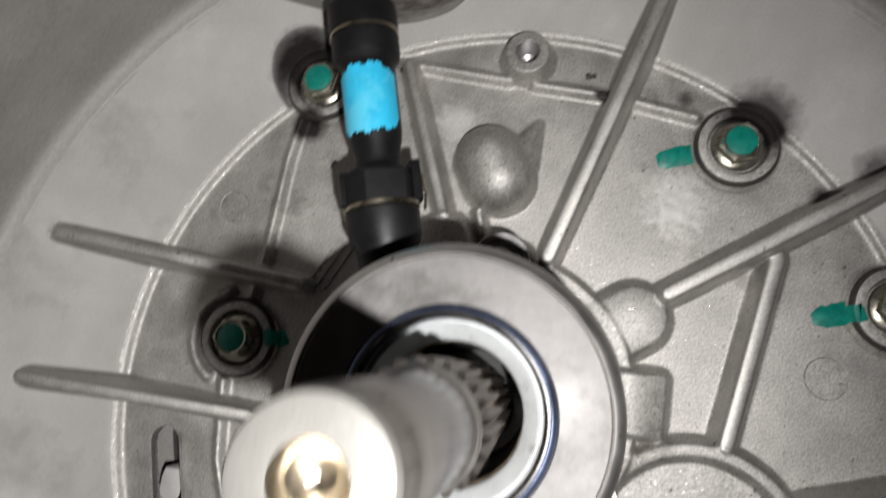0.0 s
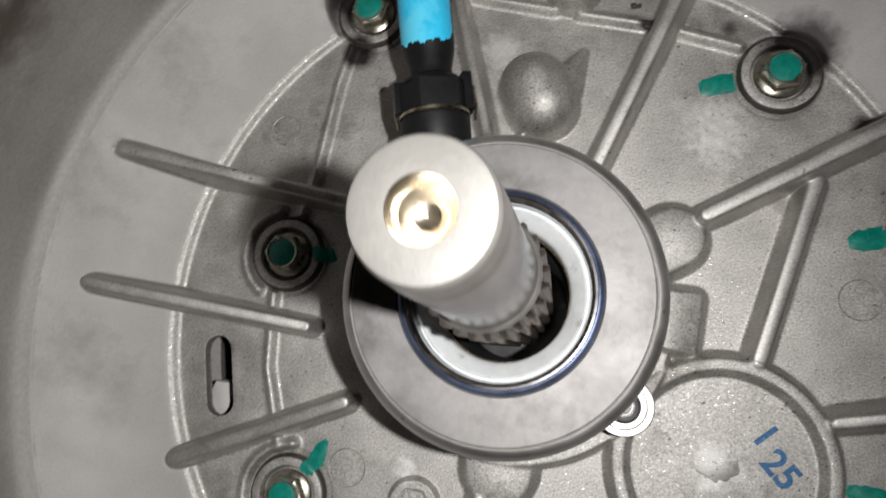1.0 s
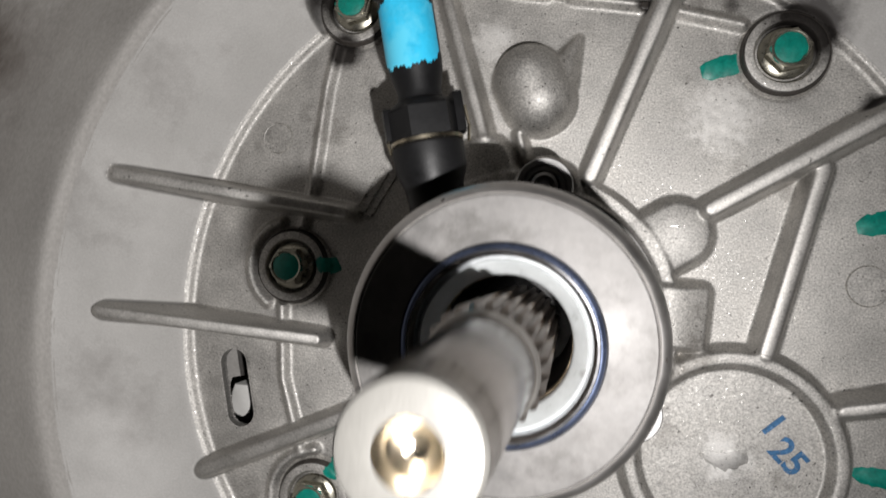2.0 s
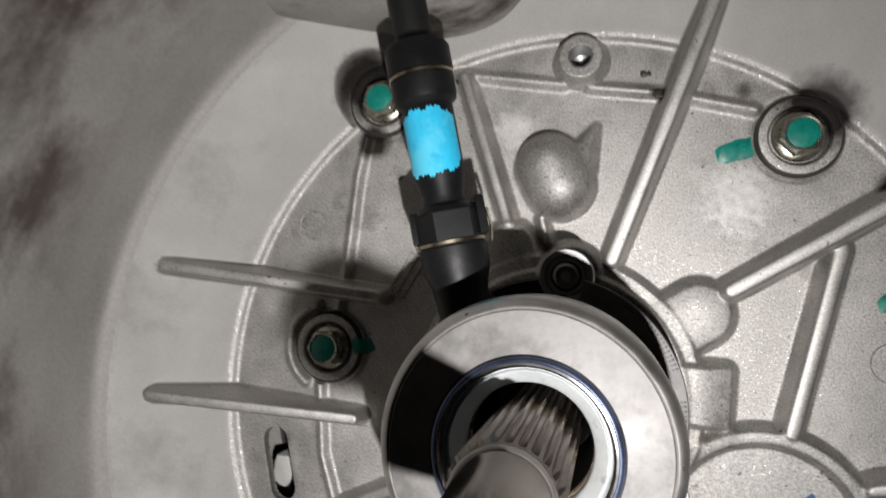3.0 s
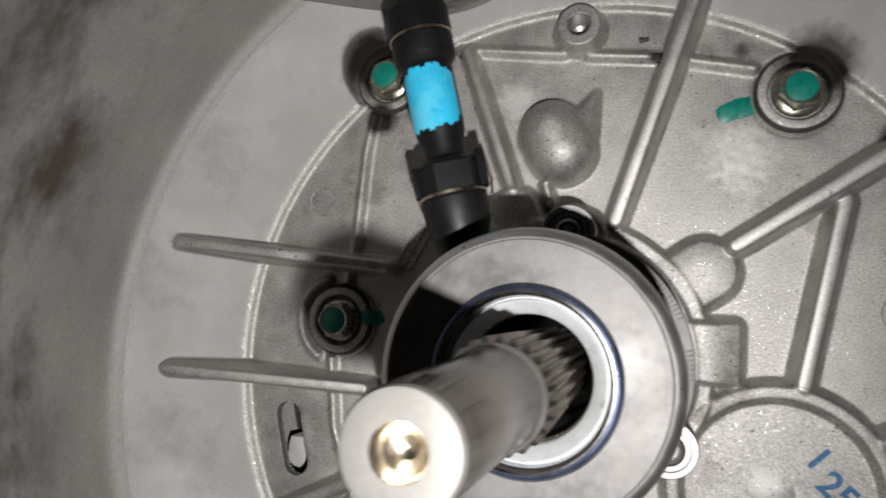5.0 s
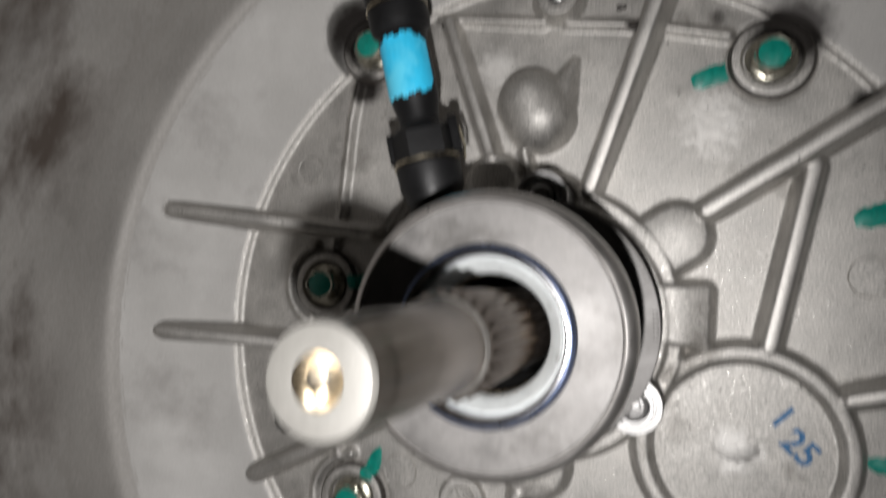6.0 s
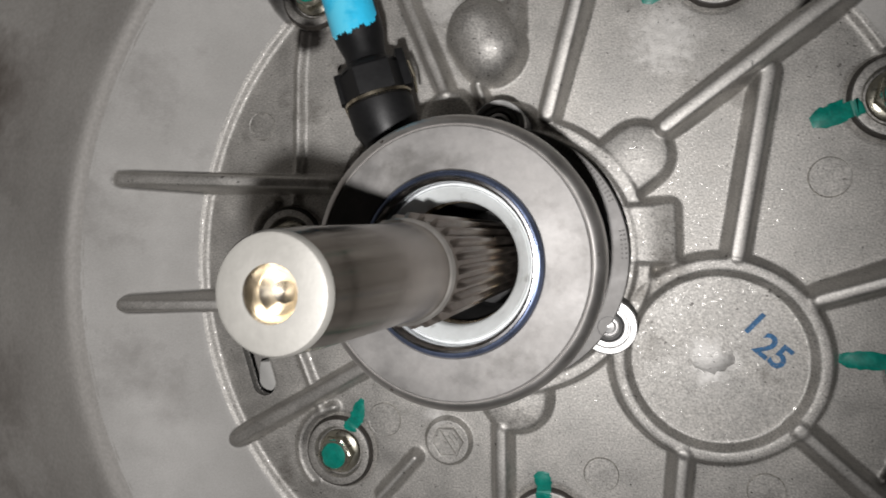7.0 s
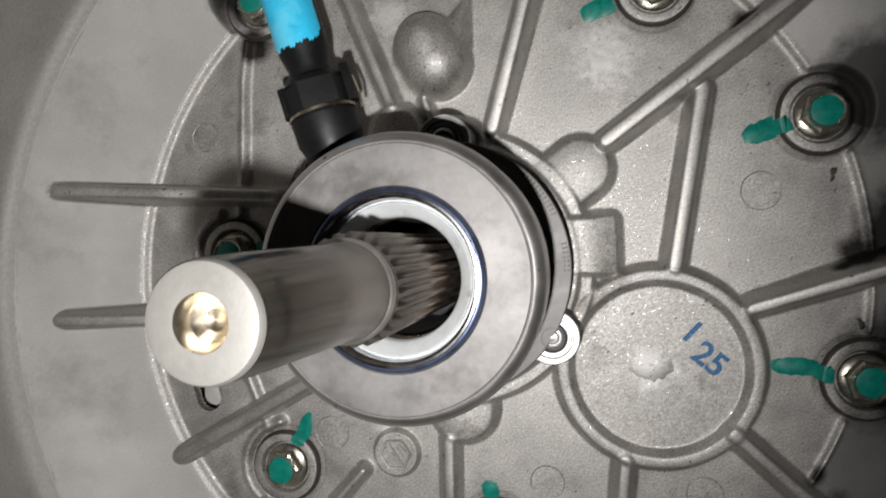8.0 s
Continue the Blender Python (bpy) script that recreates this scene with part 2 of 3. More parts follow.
def smax(a, b, k):
    u = np.clip(0.5 + 0.5 * (a - b) / k, 0, 1)
    return b * (1 - u) + a * u + k * u * (1 - u)


def smin(a, b, k):
    return -smax(-a, -b, k)


def seg_dist(x0, y0, x1, y1):
    dx, dy = x1 - x0, y1 - y0
    u = np.clip(((X - x0) * dx + (Y - y0) * dy) / (dx * dx + dy * dy), 0, 1)
    return np.hypot(X - x0 - u * dx, Y - y0 - u * dy), u




def cone_rise(turn):
    """How steeply the cone rises outwards, by direction; it drops away beside the round pan."""
    away = (turn - radians(-12) + math.pi) % (2 * math.pi) - math.pi
    drop = np.clip(1.1 - np.abs(away) / radians(52), 0, 1)
    drop = drop * drop * (3 - 2 * drop)
    flat = 0.75 - 0.28 * (0.5 + 0.5 * np.cos(turn - radians(55)))
    return flat * (1 - drop) - 0.45 * drop


past = rho - RHO
rise = (cone_rise(np.arctan2(Y - CY, X - CX)) * 40 + 3.5) / 37
H = smax(1.5 + np.where(past > 0, rise, 2.0) * past, np.where(past > 0, -60.0, 0.0), 0.5) + 0.9 * np.exp(-(past / 1.2) ** 2)
part_id = np.where(past > 0, 1, 0)
PARTS = [("plate", "bead-blasted grey cast aluminium plate"), ("cone", "smooth grey cast cone round the plate")]


def add(name, top, k=2.5, label=""):
    """Raises the casting to top, with fillets, and notes where this part shows."""
    global H
    part_id[top > H - 0.15] = len(PARTS)
    PARTS.append((name, label))
    H = smax(H, top, k)


def rib(x0, y0, x1, y1, h0, h1, w, steep=4.0, k=2.0, name="rib", w1=None):
    """A drafted rib with a gently crowned top; w1: its half width at the far end."""
    d, u = seg_dist(x0, y0, x1, y1)
    wide = w + ((w if w1 is None else w1) - w) * u
    crown = h0 + (h1 - h0) * u - 0.07 * d * d
    top = smin(crown, h0 + (h1 - h0) * u - steep * (d - wide), 1.6)
    add(name, np.where(d < 30, top, -50), k)


def boss(cx, cy, r, h, steep=3.0, k=2.5, name="boss", rnd=2.0):
    d = np.hypot(X - cx, Y - cy) - r
    add(name, np.where(d < 30, smin(np.full_like(X, h), h - steep * d, rnd), -50), k)


BOLTS = [(81, 103.3), (-95.8, 8.5), (-80, 114), (136.7, 50.6), (148, -46), (-76.5, -82.3), (12, -108)]
# the ridge at the foot of the cone
part_id[np.abs(past) < 1.5] = len(PARTS)
PARTS.append(("ridge", ""))
# pockets cut into the cone round the outer bolts
for bx, by in BOLTS:
    d = np.hypot(X - bx, Y - by)
    cut = 0.5 + 8 * np.maximum(0, d - 16.5)
    H = np.where(d < 40, smin(H, cut, 2.5), H)
# thin webs, two of them running round a bolt seat
def around(bolt_, r, a0, a1):
    x, y = BOLTS[bolt_]
    return [(x + r * math.cos(radians(a0 + (a1 - a0) * i / 8)), y + r * math.sin(radians(a0 + (a1 - a0) * i / 8))) for i in range(9)]


for chain in ([(-86, 102), (-89, 81), (-91, 41), (-94, 22)], [(-99, -6), (-95, -37), (-84, -66)], [(-49, 126), (-5, 122)], [(5, 121), (33, 119), (66, 113)], around(1, 18.6, 112, 238), around(5, 18.8, 96, 226)):
    d = np.minimum.reduce([seg_dist(*a, *b)[0] for a, b in zip(chain, chain[1:])])
    add("web", np.where(d < 30, smin(3.2 - 0.12 * d * d, 3.2 - 2.6 * (d - 1.2), 2.0), -50), 2.0)
# the collar round the release bearing and its lugs
def lobe(x0, y0, x1, y1, r, h):
    """A rounded lug that runs in towards the collar."""
    d, _ = seg_dist(x0, y0, x1, y1)
    add("lug", np.where(d < 40, smin(h - 0.012 * d * d, h - 4.0 * (d - r), 5.0), -50), 2.2)


boss(0, 0, 54.5, 7.6, 6, 2.2, "collar")
boss(0, 0, 48.8, 9.6, 6, 1.2, "collar", 1.0)
lobe(50.5, 36.0, 34.0, 24.0, 11.4, 8.2)
bx = np.hypot(np.maximum(np.abs(X - 53) - 8.4, 0), np.maximum(np.abs(Y - 6.2) - 9.4, 0)) - 1.2
block = smin(smin(np.full_like(X, 9.7), 9.7 - 3.6 * bx, 1.6), 9.7 - 0.34 * (X - 53.0), 1.2)
add("lug", np.where(bx < 30, block, -50), 2.0)
lobe(-21.5, 55.5, -15.0, 38.0, 10.2, 8.4)
lobe(1, -57, 1, -40, 12.6, 8.0)
boss(3, 46, 12, 9.6, 5.0, 2.4, "lug")
# ribs
rib(-163, 38, -74, 32, 26.5, 11, 3.0, 24.0, 1.2)
rib(-163, -16, -80, -18.5, 28.5, 11, 3.0, 24.0, 1.2)
rib(-123, -77.5, -60, -44, 9, 9, 3.0, 8.0)
rib(-42, -83, -58, -100, 5.5, 6, 1.5, 3.5)
rib(18, 54, 50, 158, 10, 20, 3.1, 8.0, 3.4)
rib(60.5, 45.4, 152, 109, 10.5, 18, 3.0, 6.0, 3.4)
rib(96, 63, 83.8, -2, 8, 8, 2.9, 4.2, 4.0)
rib(110, -19, 162, -3, 9, 16, 2.4, 4.2, 3.4)
rib(102, -65, 136, -98, 8.5, 9, 2.5, 4.0, 3.6)
rib(63, -76, 59, -112, 8, 8, 2.5, 4.0, 3.6)
rib(-5, -70, -6, -112, 7, 7, 2.5, 4.0, 3.6)
rib(-45, 124, -23, 66, 6.5, 8, 2.2, 4.0, 3.4)
rib(-10, 68, -7, 60, 5, 5, 1.4, 3.5)
# the round pan with its ring
d = np.hypot(X - 76.5, Y + 41.0) - 35.2
flank = np.where(d < 0, 3.8 * (-d - 2.6), 5.0 * (d - 2.6))
add("ring_rib", np.where(np.abs(d) < 30, smin(7.5 - 0.05 * d * d, 7.5 - flank, 2.0), -50), 3.4)
d = np.hypot(X - 76.5, Y + 41.0) - 32.5
add("pan", np.where(d < 0, 3.0, -50), 1.2, "round cast pan with a blue stamp")
# the dome with its wedge
d, u = seg_dist(-8, 88.5, -4, 81.5)
dome = np.where(d < 13.6, 2 + 1.15 * np.sqrt(np.maximum(0, 13.6 ** 2 - d ** 2)), 2 - 3 * (d - 13.6))
rib(2.5, 90, 8.6, 105.2, 9.5, 2.6, 4.2, 2.4, 1.5, "wedge", 0.9)
add("dome", np.where(d < 30, dome, -50), 0.9, "smooth domed cast bump")
# soften every edge, as in a casting
tap = np.exp(-0.5 * (np.arange(-5, 6) * STEP / 0.55) ** 2)
tap /= tap.sum()
for ax in (0, 1):
    H = sum(w_ * np.roll(H, k_, axis=ax) for w_, k_ in zip(tap, range(-5, 6)))
# bolt bosses, the tapped boss, the casting mark's disc
for x, y in BOLTS:
    d = np.hypot(X - x, Y - y)
    H = np.where(d < 26, smin(H, 0.3 + 6 * np.maximum(0, d - 15.6), 0.8), H)
boss(1, 131, 8.4, 9, 3.5, 2.0, "tapped_boss", 1.4)
boss(-28, -76, 9.0, 3.2, 3.0, 1.2, "disc", 0.8)
# the tapped hole and the long hole, cut through
d_hole = np.hypot(X - 1, Y - 131) - 4.4
H = np.where(d_hole < 1.2, np.minimum(H, 9 + 12 * d_hole), H)
H = np.maximum(H, -14)
d_slot, _ = seg_dist(-118, -34, -112.5, -54)
d_slot = d_slot - 6.2
H = np.where(d_slot < 2.5, np.minimum(H, 1.5 + 9 * d_slot), H)
H = np.where(d_slot < 2.5, np.maximum(H, -4), H)
# slight unevenness of the casting
waves = np.random.RandomState(7)
for _ in range(26):
    turn, length = waves.uniform(0, 2 * math.pi), waves.uniform(6, 24)
    H = H + 0.0005 * length * np.sin((X * math.cos(turn) + Y * math.sin(turn)) * 2 * math.pi / length + waves.uniform(0, 6))

# blistered patches of the casting skin
for px, py, wide_, high_ in ((63, 75, 10, 13), (-21, 107, 7, 8), (-34, -64, 6, 4), (-130, -30, 8, 6)):
    mask = np.exp(-np.maximum(0, np.hypot((X - px) / wide_, (Y - py) / high_) - 0.6) ** 2 * 6)
    rough_skin = waves.normal(size=X.shape)
    for reach in (1.6, 0.8):
        soft = np.exp(-0.5 * (np.arange(-6, 7) * STEP / reach) ** 2)
        soft /= soft.sum()
        part_ = sum(w_ * np.roll(rough_skin, k_, axis=0) for w_, k_ in zip(soft, range(-6, 7)))
        part_ = sum(w_ * np.roll(part_, k_, axis=1) for w_, k_ in zip(soft, range(-6, 7)))
        H = H + 0.016 * mask * part_ / part_.std()

housing = thing("bell_housing", (0, 0, 0), "grey cast aluminium gearbox bell housing, ribbed and oil-stained", "gearbox housing")
hy, hx = np.gradient(H, gy, gx)
nrm = np.stack([-hx, -hy, np.ones_like(H)], -1)
nrm /= np.linalg.norm(nrm, axis=-1, keepdims=True)
pos = np.stack([X, Y, H], -1) / 1000
rows, cols = H.shape
index = np.arange(rows * cols).reshape(rows, cols)
quad = np.stack([index[:-1, :-1], index[:-1, 1:], index[1:, 1:], index[1:, :-1]], -1).reshape(-1, 4)
mid_rho = rho[:-1, :-1].reshape(-1)
low = (d_slot[:-1, :-1] < -0.5).reshape(-1)
keep = (mid_rho < 184.0) & ~low & (d_hole[:-1, :-1].reshape(-1) > -0.1)
face_id = np.maximum.reduce([part_id[:-1, :-1], part_id[:-1, 1:], part_id[1:, 1:], part_id[1:, :-1]]).reshape(-1)
pos, nrm = pos.reshape(-1, 3), nrm.reshape(-1, 3)


def pieces_of(q):
    """The faces split into connected pieces."""
    root = {}
    def find(v):
        while root[v] != v:
            root[v] = root[root[v]]
            v = root[v]
        return v
    for f in q.tolist():
        for v in f:
            root.setdefault(v, v)
        a = find(f[0])
        for v in f[1:]:
            root[find(v)] = a
    tag = np.array([find(f) for f in q[:, 0].tolist()])
    return [q[tag == t] for t in np.unique(tag)]


for k, (name, label) in enumerate(PARTS):
    q = quad[keep & (face_id == k)]
    if not len(q):
        continue
    for piece in pieces_of(q) if name == "ridge" else [q]:
        used, inverse = np.unique(piece, return_inverse=True)
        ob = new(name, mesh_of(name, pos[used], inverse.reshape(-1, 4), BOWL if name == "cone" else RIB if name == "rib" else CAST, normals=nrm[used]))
        ob.parent = housing
        tagged(ob, label)

# the wall of the bell, its flange and the closed back
def bell_part(name, profile, material, label):
    shape = lathe(profile, 160)
    verts = []
    for x, y, h in shape[0]:
        r = math.hypot(x, y)
        if r < 195.3 and 30 < h < 73:
            h += (float(cone_rise(math.atan2(y, x))) - 0.75) * (r - 143) * (1 if r < 188 else max(0.0, (195.2 - r) / 7.2))
        verts.append((x + CX, y + CY, h))
    part(name, (verts, shape[1]), material, housing, label, 50)


bell_part("fillet", [(183, 35), (185.5, 36.9), (187.6, 38.8), (189.0, 41), (190.0, 44), (191.0, 48.5)], WALL, "smooth rounded foot of the bell's wall")
bell_part("wall", [(191.0, 48.5), (191.8, 53), (193, 61), (195.2, 72), (199, 110), (205, 196), (206, 198), (240, 198), (241, 196), (241, 184), (216, 182), (210, 60), (206, -40), (158, -60)], WALL, "dull cast wall with dark brown oil stains")
bell_part("back", [(158, -60), (150, -62), (146, -110), (1, -110)], GRIME, "dark oily inside of the gearbox")

# the straight cast ledge over the cone
def rounded(outline, times=3):
    """Cuts the corners of a closed outline."""
    for _ in range(times):
        outline = [(a[0] + (b[0] - a[0]) * f, a[1] + (b[1] - a[1]) * f) for a, b in zip(outline, outline[1:] + outline[:1]) for f in (0.25, 0.75)]
    return outline


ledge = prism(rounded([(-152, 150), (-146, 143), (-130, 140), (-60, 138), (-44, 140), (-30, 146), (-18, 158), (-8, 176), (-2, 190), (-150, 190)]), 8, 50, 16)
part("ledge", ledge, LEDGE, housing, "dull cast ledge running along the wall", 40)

# ---- the release bearing ----
B = (0, 0, 9)
bearing = thing("release_bearing", B, "hydraulic clutch release bearing with a worn steel disc", "clutch bearing")
part("body", lathe([(20, 9), (45, 9), (45.5, 10), (45.5, 29), (44.5, 31), (36, 31.5), (20, 31.5)], 96), PLASTIC, bearing, "black plastic cylinder body", base=B)
part("face_ring", lathe([(37, 31.5), (45.8, 31.5), (46.2, 32), (46.2, 33), (45.8, 33.4), (37, 33.4)], 96, arc=(-62, 78)), DISC, bearing, "thin grey steel ring with worn marking", base=B)
part("boot", lathe([(33, 31), (35, 36), (33, 40), (35.5, 45), (33.5, 50), (36, 55), (34, 60), (36.5, 66), (34, 72)], 72), RUBBER, bearing, "black rubber bellows", 80, base=B)
part("thrust_disc", lathe([(24.8, 80), (24.8, 95.4), (25.2, 96.0), (36.3, 95.7), (36.7, 95.1), (37.0, 95.0)], 128), DISC, bearing, "smudged grey steel face", 50, base=B)
part("disc_rim", lathe([(37.0, 95.0), (37.2, 95.35), (37.8, 95.2), (39.0, 94.2), (40.0, 92.2), (40.3, 90), (40.3, 74), (39.6, 71), (37, 70), (30, 70)], 128), RIM, bearing, "rounded turned steel edge", 60, base=B)
part("outer_race", lathe([(24.7, 93), (24.7, 96.6), (24.2, 97.3), (23.5, 97.4)], 96), BLUED, bearing, "blue-tempered steel race", 50, base=B)
part("bearing_ring", lathe([(23.5, 97.4), (23.2, 98.1), (22.6, 98.2), (22.0, 97.2), (21.6, 94.5), (21.4, 92.0)], 96), CHROME, bearing, "polished steel ring", 50, base=B)
part("seal", lathe([(21.5, 92.0), (21.0, 92.0), (20.9, 93.2), (20.5, 93.5), (17.6, 90.0), (17.1, 89.0), (17.0, 86)], 96), SEAL, bearing, "pale grey dust seal", 50, base=B)
part("sleeve", lathe([(17.0, 86.5), (17.6, 85), (17.6, 74), (16.6, 73), (16.6, 20)], 72), RUBBER, bearing, "oily black guide sleeve", 50, base=B)
part("snap_ring", lathe([(17.5, 83), (16.9, 82.7), (16.8, 82.2), (17.5, 81.8), (17.5, 80), (17.0, 79.7), (17.0, 79.2), (17.5, 79)], 72), GOLD, bearing, "thin brass-coloured ring", base=B)
part("oil_seal", lathe([(16.6, 30), (8, 30)], 48), RUBBER, bearing, base=B)
for lx, ly in ((3, 46), (38.5, -25), (-41, -22)):
    ang = math.atan2(ly, lx)
    out = []
    for i in range(25):
        a = ang - math.pi / 2 + math.pi * i / 24
        out.append((lx + 9.6 * math.cos(a), ly + 9.6 * math.sin(a)))
    c, s_ = math.cos(ang), math.sin(ang)
    for dist, side in ((32, 13), (32, -13)):
        out.append((dist * c - side * s_, dist * s_ + side * c))
    lug = part("mounting_lug", prism(out, 10, 31, 1.0), PLASTIC, bearing, "black plastic ear", base=B)
    bush = lathe([(5.0, 22), (5.0, 31.4), (5.4, 32.2), (6.4, 32.2), (6.7, 31.3), (7.1, 31.3), (7.4, 32.4), (9.2, 32.4), (9.6, 31.8), (9.6, 30)], 40)
    ob = part("bush", ([(x + lx, y + ly, h) for x, y, h in bush[0]], bush[1]), STEEL, bearing, "bright steel bush", base=B)
    ob.parent, ob.matrix_parent_inverse = lug, Matrix()
# worn marking on the face ring, as bars
for i, a in enumerate(list(range(24, 60, 2)) + list(range(-2, 12, 2))):
    m = Matrix.Rotation(radians(a), 4, "Z")
    bar = placed(prism([(43.6, -0.45), (45.4, -0.45), (45.4, 0.15 + 0.1 * (i % 3)), (43.6, 0.1)], 33.3, 33.5, 0.06), m)
    part("marking_bar", bar, MARKING, bearing, base=B)

# the screws in the ears
S = (0, 0, 0)
screw = thing("cap_screw", S, "bright socket-head screw in a bearing ear", "screw", "screws of the release bearing")
part("head", lathe([(0.01, 1.5), (1.9, 1.2), (2.4, -0.4), (3.0, -0.5), (3.5, 1.5), (4.5, 1.0), (4.5, -12)], 32), STEEL, screw)
part("shank", lathe([(0.01, -24), (3.9, -24), (3.9, -11), (0.01, -11)], 20), ZINC, screw)
screw.matrix_basis = Matrix.Translation((0.003, -0.032, 0.046)) @ AX
for lx, ly in ((38.5, -25), (-41, -22)):
    copy_thing(screw, Matrix.Translation((lx / 1000, -0.032, ly / 1000)) @ AX)

# ---- the input shaft ----
shaft = thing("input_shaft", (0, 0, 0), "ground steel gearbox input shaft with oiled splines", "shaft")
part("journal", lathe([(8.55, 187.6), (8.62, 186), (8.72, 183), (8.85, 181.5), (9.0, 179.5), (9.75, 152), (9.9, 147), (10.1, 142), (10.35, 138.2), (10.6, 136.4)], 96), SHAFT, shaft, "satin ground steel journal", 30)
part("end_face", lathe([(4.0, 189.0), (7.6, 189.0), (8.1, 188.85), (8.4, 188.4), (8.55, 187.6)], 64), FACE, shaft)
part("centre_hole", lathe([(4.0, 189.0), (3.7, 188.5), (3.0, 186.6), (1.6, 185.2), (0.01, 184.8)], 48), HOLE, shaft, "shiny countersunk centre hole", 20)
part("collar", lathe([(10.6, 136.4), (10.9, 136.15), (11.2, 135.6), (11.3, 134.7), (11.0, 133.4), (10.4, 132.6)], 96), EDGE, shaft, "bright chamfered edge", 50)
spline = part("spline", lathe([(10.2, 137), (10.6, 134.4), (11.2, 132.5), (11.2, -40), (0.01, -40)], 72), SPLINE, shaft, "dark oiled steel splines")
teeth = 24
profile = []
for h, crest in ((132.0, 11.2), (129.6, 12.6), (25.0, 12.6)):
    for f_, r in ((-0.38, 11.0), (-0.22, crest - 0.25), (-0.14, crest), (0.10, crest), (0.18, crest - 0.25), (0.34, 11.0)):
        a = 2 * math.pi * f_ / teeth
        profile.append((r * math.cos(a), r * math.sin(a), h))
tf = [[k * 6 + i, k * 6 + i + 1, (k + 1) * 6 + i + 1, (k + 1) * 6 + i] for k in range(2) for i in range(5)] + [list(range(6))]
first = part("tooth", (profile, tf), SPLINE, spline, sharp=40)
for i in range(1, teeth):
    ob = new("tooth", first.data)
    ob.parent, ob.matrix_basis = spline, Matrix.Rotation(2 * math.pi * i / teeth, 4, "Z")

# ---- the hydraulic connector ----
C0, C1 = Vector((-27, 33, 56)), Vector((-58, 150, 60))
connector = thing("hydraulic_connector", tuple(C0), "black plastic clutch pipe connector with a cyan paint mark", "pipe connector")
axis_m = Matrix.Translation(C0) @ (C1 - C0).to_track_quat("Z", "Y").to_matrix().to_4x4()
def con(name, shape, material, label="", sharp=35.0, to=None):
    ob = part(name, placed(shape, axis_m), material, to or connector, label, sharp, base=tuple(C0))
    return ob
con("outlet", lathe([(0.01, -8), (8.0, -8), (8.6, 3), (9.2, 8), (10.9, 12.5), (11.1, 20), (10.4, 21), (9, 21)], 48), PLASTIC, "black moulded outlet")
con("clip_ring", lathe([(10.0, 20.8), (11.2, 21), (11.2, 22), (10.0, 22.2)], 48, True), GOLD, "thin brass-coloured clip ring")
hexa = prism(circle(0, 0, 11.6, 6, radians(20)), 22.2, 32, 0.8)
con("hex_collar", hexa, PLASTIC, "black hexagonal collar", 20)
face = axis_m.to_3x3().inverted() @ Vector((0.25, 0, 1))
facing = math.degrees(math.atan2(face.y, face.x))
side = 1 if (axis_m.to_3x3() @ Vector((math.cos(radians(facing + 90)), math.sin(radians(facing + 90)), 0))).x > 0 else -1
for a, wide, top in ((facing + side * 100, 5.0, 35.5), (facing - side * 95, 3.5, 33)):
    tab = placed(prism([(9.0, -wide), (11.8, -wide), (12.6, 0), (11.8, wide), (9.0, wide)], 23, top, 0.8), Matrix.Rotation(radians(a), 4, "Z"))
    con("tab", tab, PLASTIC, "black clip tab")
con("neck", lathe([(10.5, 31.5), (9.5, 33), (7.0, 34.5), (6.8, 37), (8.2, 43), (8.5, 46), (8.5, 66), (8.2, 67)], 48), PLASTIC, "black plastic neck")
rnd = random.Random(4)
edge = [0.0] * 121
for freq, size in ((3, 0.5), (7, 0.4), (17, 0.3), (41, 0.25)):
    shift = rnd.uniform(0, 6)
    edge = [e + size * math.sin(freq * i * 0.0525 + shift) for i, e in enumerate(edge)]
band = lathe([(8.5, 43.5), (8.68, 43.5), (8.68, 64.8), (8.5, 64.8)], 120, arc=(facing - 88, facing + 62), wobble=lambda i, j: (edge[i] if j > 1 else edge[120 - i]) + (3.6 * (abs(i - 60) / 60) ** 3 * (-1 if j > 1 else 1)))
con("paint_band", band, CYAN, "bright cyan paint")
con("coupling", lathe([(8.0, 66.5), (10.2, 68.5), (10.6, 70.5), (10.6, 75.9), (10.0, 76.2), (10.0, 77.6), (10.9, 78), (10.9, 86), (9.6, 88), (6.6, 88.5), (6.3, 91)], 48), PLASTIC, "black upper coupling")
con("clip_ring", lathe([(9.8, 76.2), (10.9, 76.3), (10.9, 77.3), (9.8, 77.5)], 48, True), GOLD, "thin brass-coloured clip ring")
hose_pts = [C0 + (C1 - C0).normalized() * d for d in (88, 100, 114)] + [Vector((-61, 160, 60)), Vector((-66, 176, 58)), Vector((-72, 199, 55))]
part("hose", tube(hose_pts, 6.2, 24), RUBBER, connector, "black clutch hose", base=tuple(C0))
con("hose_collar", lathe([(6.1, 112), (9.2, 113), (9.8, 116), (9.2, 119), (6.1, 120)], 40), PLASTIC, "black hose collar")
for s1 in (1, -1):
    wire = tube([axis_m @ Vector((s1 * 12.4, -3, 20)), axis_m @ Vector((s1 * 13.2, -3, 25)), axis_m @ Vector((s1 * 12.8, -2, 31))], 0.5, 8)
    part("clip_wire", wire, GOLD, connector, base=tuple(C0))
# the elbow by which the outlet leaves the bearing
part("elbow", tube([(-18, 24, 28), (-22, 28, 42), (-25, 31, 50), tuple(C0 + Vector((-1, 3, 0)))], 9.0, 28), PLASTIC, bearing, "black moulded pipe elbow", base=B)

